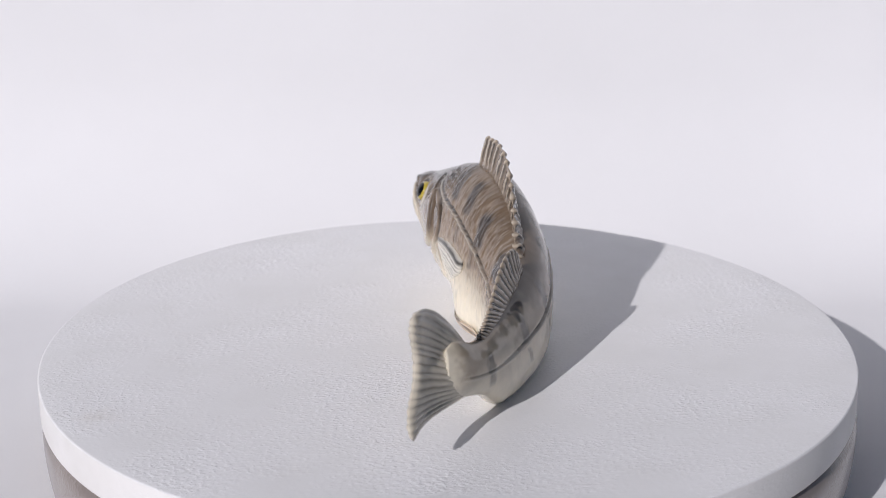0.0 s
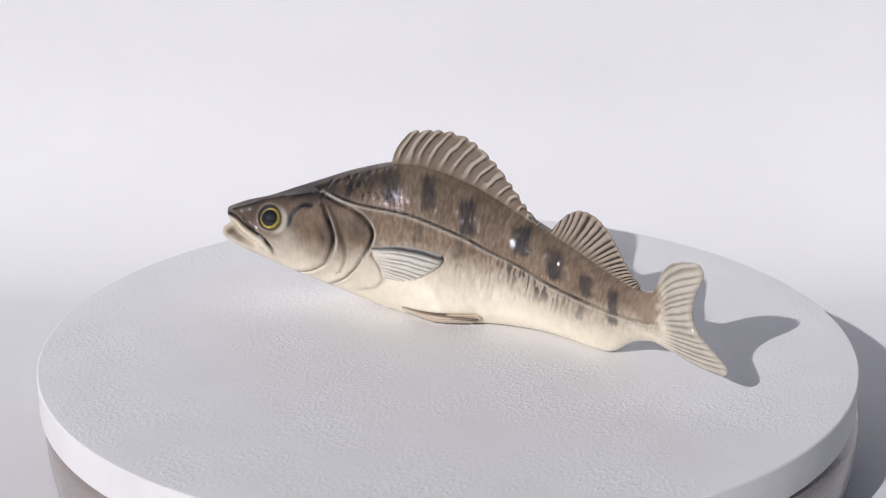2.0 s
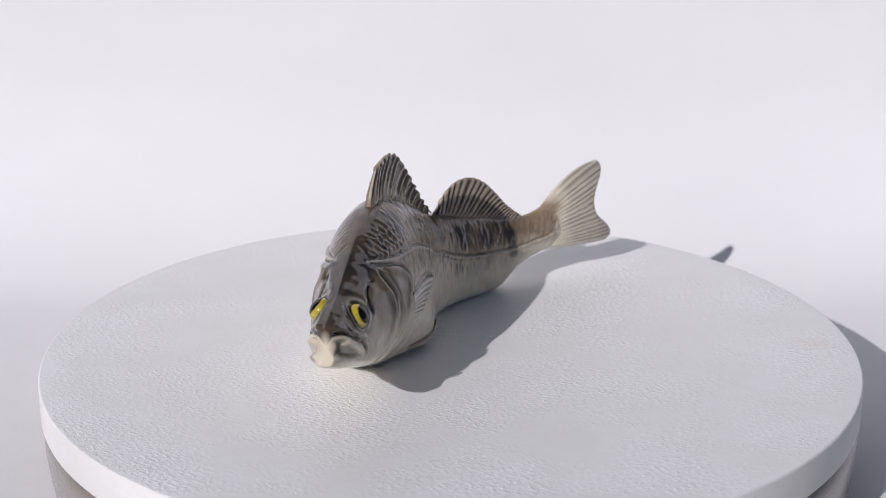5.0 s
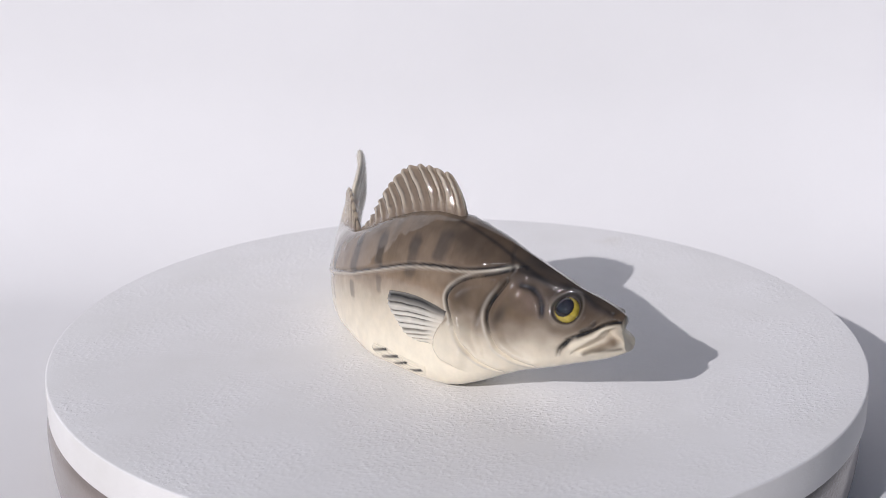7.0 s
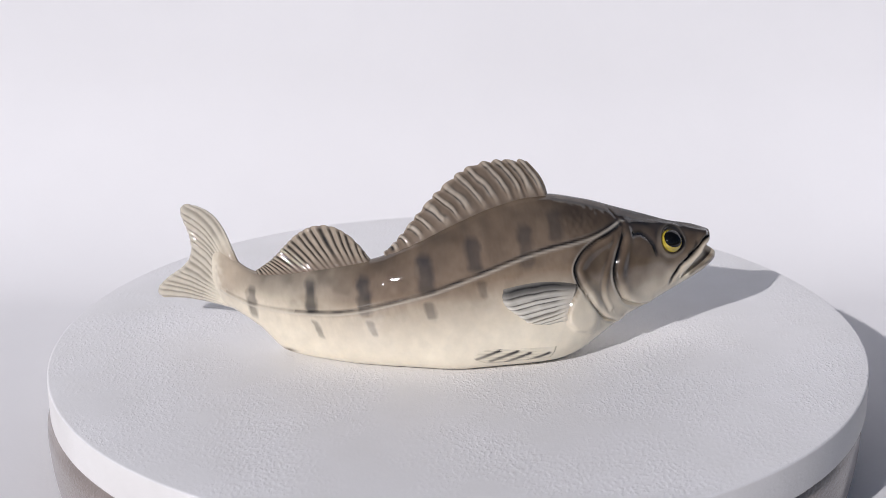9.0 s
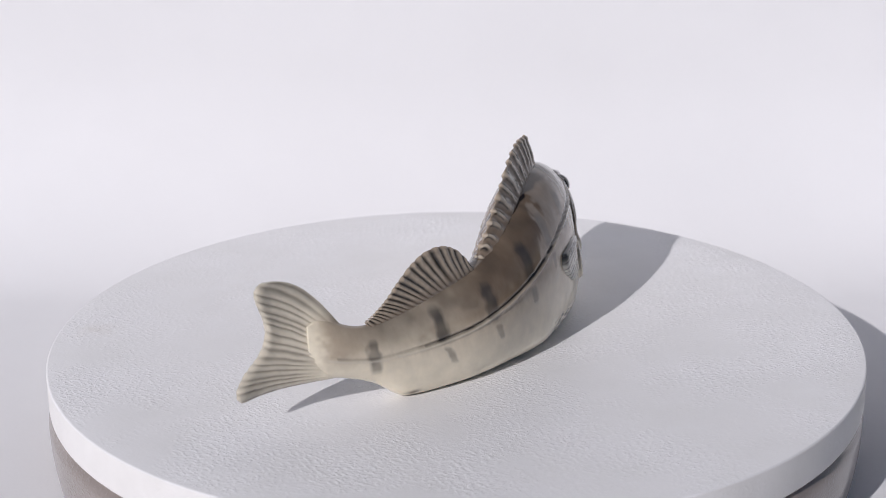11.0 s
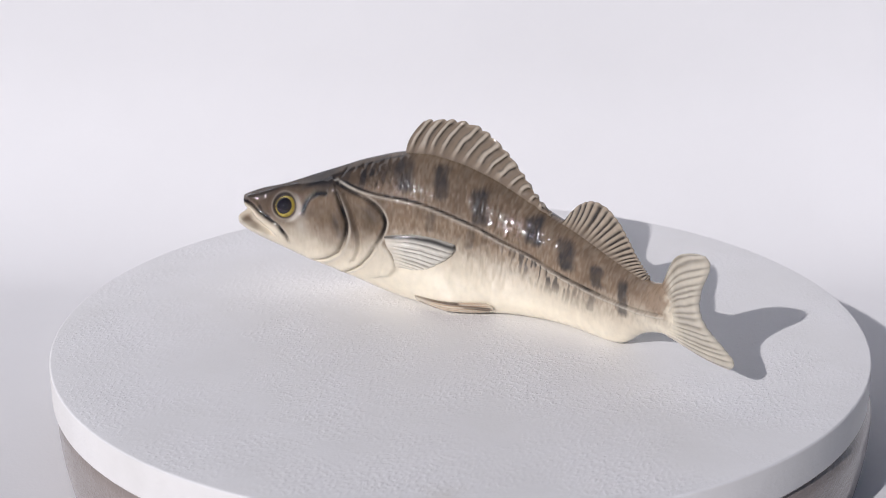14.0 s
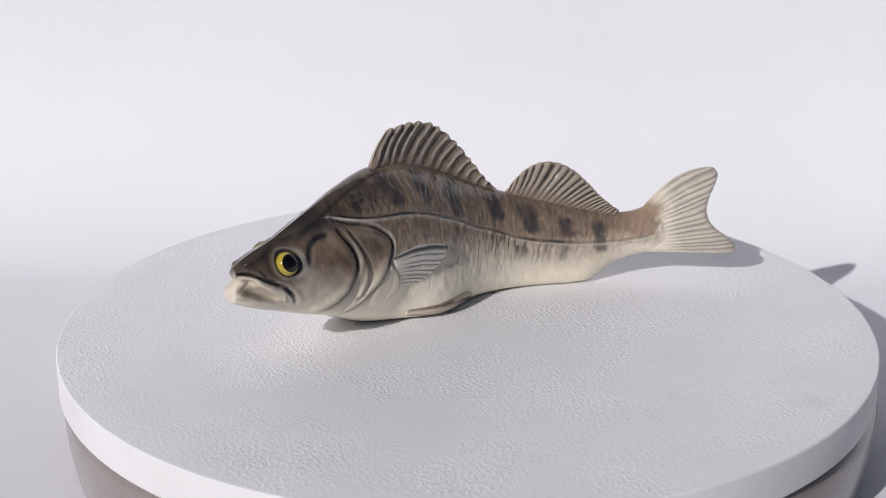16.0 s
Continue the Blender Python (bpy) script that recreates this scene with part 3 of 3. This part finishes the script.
    paint = blend(paint, DARK * 1.7, 0.62 * (side < 0) * np.exp(-(((X - 64) / 9) ** 2 + ((Z - 35) / 4.2) ** 2)))
    paint = blend(paint, BACK, np.where(side > 0, 0.08, 0.2) * np.clip((Z - 39.5) / 3, 0, 1) * np.clip((X - 22) / 10, 0, 1) * (0.8 + 0.6 * (mott - 0.5)))
    # lids
    paint = blend(paint, PALE * 1.15, 0.75 * np.exp(-((er - 4.8) / 0.65) ** 2) * np.clip((EYES[0] - X) / 3, 0, 1) * np.clip((ez + 4.5 - Z) / 3, 0, 1) * np.where(side > 0, 1, 0.1))
    paint = blend(paint, PALE, np.where(side > 0, 0.25, 0.1) * np.exp(-((er - 4.2) / 0.3) ** 2))
    paint = blend(paint, DARK, 0.9 * np.exp(-((er - 3.6) / 0.35) ** 2))
    # foot and pelvic tints
    paint = blend(paint, TAUPE * 0.5, 0.9 * np.exp(-(((X + 48) / 2.0) ** 2 + ((Z - 1.9) / 0.8) ** 2)) * (side < 0))
    paint = blend(paint, CREAM, np.clip((1.2 - Z) / 1.0, 0, 1))
    V = V / 1000.0
    faces = list(map(tuple, grid_faces(rows, cols, True)))
    gap = V[0][np.abs(Z[0] - 26.9) < 0.8].mean(0)
    points = np.concatenate([V.reshape(-1, 3), [gap, V[-1].mean(0)]])
    colours = np.concatenate([paint.reshape(-1, 3), [CREAM * 0.8, CREAM * 0.6]])
    n0, last = rows * cols, (rows - 1) * cols
    for i in range(cols):
        j = (i + 1) % cols
        faces.append((j, i, n0))
        faces.append((last + i, last + j, n0 + 1))
    return mesh_part("body", points, faces, MAT_FISH, fish, "glazed body with grey-brown bars and cream belly", colours)


def fin_sheet(name, fish, base, rim, shape, rays, thick, tints, label, lift=None, scallop=0.0, crowd=1.0, side=0, bow=None, ray_depth=0.3, ink=0.8, strokes=(), knob=1.0, wobble=0.5, slant=0.0, soft_edge=0.02, wedge=0.0, lined=False):
    """A thin solid fan between a root line and an outer line, both of (x, z), with raised rays on both faces."""
    na, nb = rays * 14 + 1, 40
    b0, r0 = smooth_line(base, 120), smooth_line(rim, 160)
    a = np.linspace(0, 1, na)
    t = np.linspace(0, 1, nb)
    k = np.linspace(0, 1, len(b0))
    B = np.stack([np.interp(a, k, b0[:, i]) for i in (0, 1)], -1)
    k = np.linspace(0, 1, len(r0))
    R = np.stack([np.interp(a + slant * np.sin(np.pi * a), k, r0[:, i]) for i in (0, 1)], -1)
    phase = rays * a ** crowd + 0.09 * np.sin(a * 37) + 0.06 * np.sin(a * 83 + 1)
    wave = np.abs(np.cos(np.pi * phase)) ** 0.8
    way = R - B
    R = R + way / (np.linalg.norm(way, axis=1, keepdims=True) + 1e-6) * ((wave - 0.6) * scallop * shape(a) * np.clip(np.minimum(a, 1 - a) / 0.03, 0, 1))[:, None]
    A, T = np.meshgrid(a, t, indexing="ij")
    W = np.broadcast_to(wave[:, None], A.shape)
    S = B[:, None, :] * (1 - T[..., None]) + R[:, None, :] * T[..., None]
    if bow:
        S = S + bow(A, T)
    x, z = S[..., 0], S[..., 1]
    loose = phase[:, None] + (value_noise(x * 0.4 + 3, z * 0.28, 47) - 0.5) * 0.3 * wobble
    W = np.abs(np.cos(np.pi * loose)) ** (1.5 if lined else 0.9)
    W = W * (0.8 + 0.4 * (value_noise(x * 1.3, z * 0.9, 53) - 0.5) * wobble)
    half = thick[0] * (1 - T) ** 1.5 + thick[1] + ray_depth * (W - 0.5) * np.clip((T - 0.06) * 4, 0, 1) * (np.clip((T - 0.12) * 5, 0, 1) if tints[2] is None else 1.0)
    half = half + wedge * T
    half = half + W * (0.3 * np.exp(-((T - 0.12) / 0.05) ** 2) + 0.25 * np.exp(-((T - 0.9) / 0.05) ** 2)) * ray_depth * knob
    rounding = np.sqrt(np.clip(1 - np.clip((T - 0.9) / 0.1, 0, 1) ** 2, 0.02, 1)) * np.sqrt(np.clip(np.minimum(A, 1 - A) / soft_edge, 0.05, 1))
    half = np.maximum(half * rounding, 0.04)
    centre = lift(x, z, T) if lift else np.zeros(x.shape)
    one, two = place(x, centre + half, z), place(x, centre - half, z)
    V = np.concatenate([one.reshape(-1, 3), two.reshape(-1, 3)]) / 1000
    f = grid_faces(na, nb)
    n = na * nb
    faces = [tuple(q) for q in f] + [tuple(reversed(q + n)) for q in f]
    for i in range(na - 1):
        for j in (0, nb - 1):
            p, r = i * nb + j, (i + 1) * nb + j
            faces.append((p, r, r + n, p + n) if j else (r, p, p + n, r + n))
    for j in range(nb - 1):
        for i in (0, na - 1):
            p, r = i * nb + j, i * nb + j + 1
            faces.append((r, p, p + n, r + n) if i else (p, r, r + n, p + n))
    ray, web = np.array(tints[0]), np.array(tints[1])
    grime = value_noise(x * 0.5, z * 0.5, 41)
    col = np.ones(x.shape + (3,)) * web
    col = blend(col, ray, np.clip((W - 0.3) * 1.7, 0, 1))
    part_way = loose % 1.0
    worn = 0.75 + 0.4 * value_noise(x * 0.9 + 5, z * 0.9, 43)
    fade = np.clip((T - 0.1) * 4, 0, 1) if tints[2] is not None else np.clip((T - 0.15) * 5, 0, 1)
    col = blend(col, DARK, np.exp(-((part_way - 0.5) / (0.11 + 0.07 * wobble)) ** 2) * (0.25 if lined else 1.0) * ink * worn * fade)
    col = blend(col, np.array(PALE), np.exp(-((part_way - 0.82) / 0.06) ** 2) * ink * 0.45 * worn * fade)
    if lined:
        col = blend(col, DARK, (np.exp(-((part_way - 0.24) / 0.08) ** 2) + 0.6 * np.exp(-((part_way - 0.76) / 0.07) ** 2)) * 0.95 * worn * fade)
        col = blend(col, np.array(PALE), (np.exp(-(part_way / 0.11) ** 2) + np.exp(-((part_way - 1) / 0.11) ** 2)) * 0.6 * fade)
    plain, coats = col, []
    for brown in (0.95, 0.6):  # its left and its right face
        root = tail_root(x, z, brown) if tints[2] is None else np.array(tints[2])
        col = plain
        col = blend(col, root, np.clip(1.35 - T * 3.2, 0, 1) if tints[2] is None else np.clip(1 - T * 3.2, 0, 1) * 0.8)
        col = blend(col, ray, np.clip((T - 0.9) * 8, 0, 1) * 0.7)
        for x1, z1, x2, z2, wide in strokes:
            u = np.clip(((x - x1) * (x2 - x1) + (z - z1) * (z2 - z1)) / ((x2 - x1) ** 2 + (z2 - z1) ** 2), 0, 1)
            d = np.hypot(x - x1 - u * (x2 - x1), z - z1 - u * (z2 - z1))
            col = blend(col, DARK * 1.6 if side < 0 else TAUPE * 0.5, np.clip(1.5 * np.exp(-(d / wide) ** 2), 0, 1) * (0.6 + 0.4 * u))
        if side and not strokes:
            col = blend(col, CREAM * 0.9, np.clip((A - 0.5) * 2, 0, 1) * 0.55)
            col = blend(col, DARK, np.exp(-((A - 0.06) / (0.05 if side > 0 else 0.13)) ** 2) * 0.85)
        coats.append(col.reshape(-1, 3))
    ob = mesh_part(name, V, faces, MAT_FIN, fish, label, np.concatenate(coats))
    bm = bmesh.new()
    bm.from_mesh(ob.data)
    bmesh.ops.recalc_face_normals(bm, faces=bm.faces)
    bm.to_mesh(ob.data)
    bm.free()
    return ob


def build_eye(fish, side):
    x, z = EYES[0], EYES[1] if side > 0 else EYES[2]
    x, z = np.array(x), np.array(z)
    c = place(x, flank(x, z, side), z)
    ex = place(x + 0.5, flank(x + 0.5, z, side), z) - place(x - 0.5, flank(x - 0.5, z, side), z)
    ez = place(x, flank(x, z + 0.5, side), z + 0.5) - place(x, flank(x, z - 0.5, side), z - 0.5)
    ex /= np.linalg.norm(ex)
    ez -= ex * (ez @ ex)
    ez /= np.linalg.norm(ez)
    out = np.cross(ez, ex) * 1.0
    if out[1] * side < 0:
        out = -out

    def dome(radius, height, sink, reach=math.pi / 2, swing=(0.0, 0.0)):
        v, n = [], 40
        rings = 12
        for i in range(rings + 1):
            a = i / rings * reach
            for j in range(n):
                b = 2 * math.pi * j / n
                d = Vector((math.sin(a) * math.cos(b), math.sin(a) * math.sin(b), math.cos(a)))
                d.rotate(Euler((-swing[1], swing[0], 0.0)))
                v.append((c + ex * (radius * d.x) + ez * (radius * d.y) + out * (sink + height * d.z)) / 1000)
        return v, [tuple(q) for q in grid_faces(rings + 1, n, True)] + [tuple(range(rings * n, rings * n + n))]

    sunk = -1.0 if side > 0 else -0.7
    eye = mesh_part("eye", *dome(3.6, 3.1, sunk), MAT_IRIS, fish, "glossy yellow eye")
    # the right pupil is wider and higher: brow shade put into its shape
    mesh_part("pupil", *dome(3.63, 3.14, sunk, *((0.84, (-0.1, -0.03)) if side > 0 else (0.92, (-0.2, 0.16)))), MAT_PUPIL, eye, "black pupil")


PELVIC = {1: [(23, 4.6, 8, 4.9, 0.45), (12, 4.6, -3, 3.2, 0.4), (22, 2.6, 14.5, 1.4, 0.3), (6, 3.4, -4, 2.2, 0.3)],
          -1: [(4.2, 4.9, 10.5, 7.4, 0.42), (8, 3.9, 15.3, 6.7, 0.46), (12.3, 3.0, 18.7, 5.8, 0.42), (16.5, 2.3, 24, 5.1, 0.42)]}
GREY_RAY, BROWN_WEB = (0.42, 0.345, 0.26), (0.235, 0.182, 0.132)
PALE_RAY, PALE_WEB = (0.60, 0.55, 0.45), (0.43, 0.39, 0.315)


def build_fish():
    fish = new("fish_figurine")
    tagged(fish, "glazed porcelain zander figurine, grey-brown with dark bars, cream belly", "figurine")
    build_fish_body(fish)
    top = [(x, float(knots(np.array(float(x)), TOP, 1.5)) - 0.9) for x in range(29, -21, -1)]
    fin_sheet("first_dorsal_fin", fish, top,
              [(23, 59.6), (21.5, 60.4), (18, 60.2), (15, 61.0), (12, 60.6), (9, 60.6), (4, 58.8), (1, 56.6), (-4, 52.3), (-8, 47.8), (-11, 44.2),
               (-14, 40.4), (-17, 36.8), (-20.5, 33.2)],
              lambda a: 1 - 0.6 * a, 14, (1.0, 0.5), (GREY_RAY, BROWN_WEB, (0.16, 0.125, 0.095)), "spiny grey-brown dorsal fin with a scalloped edge",
              scallop=1.1, crowd=0.82, bow=lambda A, T: np.stack([2.2 * np.sin(np.pi * T) * (1 - A) ** 2 * 0.5, 0.9 * np.sin(np.pi * T) * (0.3 + A)], -1), ray_depth=0.95, wobble=0.65, ink=0.9, slant=0.05, lined=True,
              lift=lambda x, z, T: T * knots(x, [(30, 0.9), (5, 1.3), (-20, 1.8)]))
    top = [(x, float(knots(np.array(float(x)), TOP, 1.5)) - 0.7) for x in range(-23, -60, -1)]
    fin_sheet("second_dorsal_fin", fish, top,
              [(-25, 33.8), (-27, 36.2), (-30, 39.2), (-34, 41.3), (-38, 41.7), (-42, 40.7), (-46, 38.1), (-50, 34), (-54, 29.2), (-59.5, 24.4)],
              lambda a: 0.5 + 0 * a, 22, (0.9, 0.45), ((0.42, 0.35, 0.265), (0.14, 0.11, 0.08), (0.17, 0.13, 0.095)), "soft grey-brown rear dorsal fin with fine rays",
              scallop=0.5, bow=lambda A, T: np.stack([-0.6 * np.sin(np.pi * T), 0.5 * np.sin(np.pi * T)], -1), ray_depth=0.55, wobble=0.4, ink=0.95, slant=0.2)

    def tail_bow(A, T):
        s = np.sin(np.pi * T)
        return np.stack([0 * s, s * (3.9 * (1 - A) ** 4 + 0.4 * A ** 5)], -1)

    fin_sheet("tail_fin", fish, [(-65.5, 25.0), (-68, 22.5), (-69.5, 17), (-69, 13.4), (-66, 10.2)],
              [(-82, 40.5), (-84.9, 40.7), (-86.4, 38.4), (-85.8, 35.4), (-84.1, 30.7), (-83.4, 26.1), (-84.5, 22.1), (-86.7, 19.3), (-91, 16), (-94.1, 12.9), (-94.5, 10.6), (-92.6, 9.2)],
              lambda a: 0.4 + 0 * a, 17, (0.6, 1.25), (PALE_RAY, PALE_WEB, None), "pale cream forked tail fin with fanned rays",
              scallop=0.15, bow=tail_bow, lift=lambda x, z, T: knots(z, [(8, 0.4), (16, 2.0), (24, 2.9), (32, 3.0), (40, 2.4)]) * np.clip((T - 0.15) / 0.85, 0, 1) ** 1.2 + 1.7 * np.sin(np.pi * T) * np.clip((z - 18) / 8, 0, 1), ray_depth=0.42, ink=0.32, soft_edge=0.11)
    for side, tip in ((1, 0.0), (-1, 2.2)):
        fin_sheet("pectoral_fin", fish, [(32.2, 25.6), (31.6, 22.6), (30.2, 19.4), (28.6, 14.4)],
                  [(9.4 + tip, 24.2 + tip * 0.9), (9.0 + tip, 22.9), (10.0 + tip, 20.6), (12.0 + tip, 18.6), (15 + tip * .6, 16.7), (18, 15.0), (24, 14.0)],
                  lambda a: 0.6 + 0 * a, 9, (0.3, 0.9), ((0.74, 0.71, 0.63), (0.52, 0.49, 0.42), (0.66, 0.60, 0.50)), "pale pectoral fin with dark-edged rays",
                  lift=lambda x, z, T, s=side: flank(x, z, s) + s * (-0.8 + T * (-0.4 + (1.6 if s > 0 else 1.4) * np.clip((z - 14.5) / 7, 0, 1))), wedge=0.5, scallop=0.3, side=side, ink=0.5 if side > 0 else 0.85,
                  bow=lambda A, T: np.stack([0 * T, np.sin(np.pi * T) * 1.5 * (1 - A) ** 2], -1), ray_depth=0.5, soft_edge=0.05)
        k = 0.9 if side > 0 else 1.0
        end, rise = (7.5, 0.0) if side > 0 else (0.0, 1.8)
        fin_sheet("pelvic_fin", fish, [(26 - end * 0.3, 5.6 * k + rise), (25.6 - end * 0.3, 3.4 * k + rise), (24.5 - end * 0.3, 1.2 * k + rise)],
                  [(6 - end, 6.2 * k + rise), (3.6 - end, 4.8 * k + rise), (3.2 - end, 3.2 * k + rise), (7.5 - end, 1.0 * k + rise)],
                  lambda a: 0.4 + 0 * a, 5, (0.05, 0.22), (CREAM * 0.93, CREAM * 0.86, CREAM) if side < 0 else (CREAM * 0.75, TAUPE * 2.2, CREAM * 0.8), "cream pelvic fin with dark slanted strokes",
                  lift=lambda x, z, T, s=side: flank(x, z, s) + s * (-0.2 + (0.8 if s > 0 else 0.12) * np.sqrt(T)), scallop=0.4, side=side, ray_depth=0.3, ink=0.12, knob=0.0,
                  strokes=PELVIC[side], soft_edge=0.15)
        build_eye(fish, side)
    return fish


turntable, drum, disc = build_turntable()
fish = build_fish()


def motions():
    """The disc, its drum and the fish turn together on the upright axis."""
    rows = [(t / 2, pose(0, 0, 0, 0, 0, TURN_START + TURN_RATE * t / 2)) for t in range(33)]
    walk(disc, rows)
    walk(drum, rows)
    walk(fish, rows)


motions()
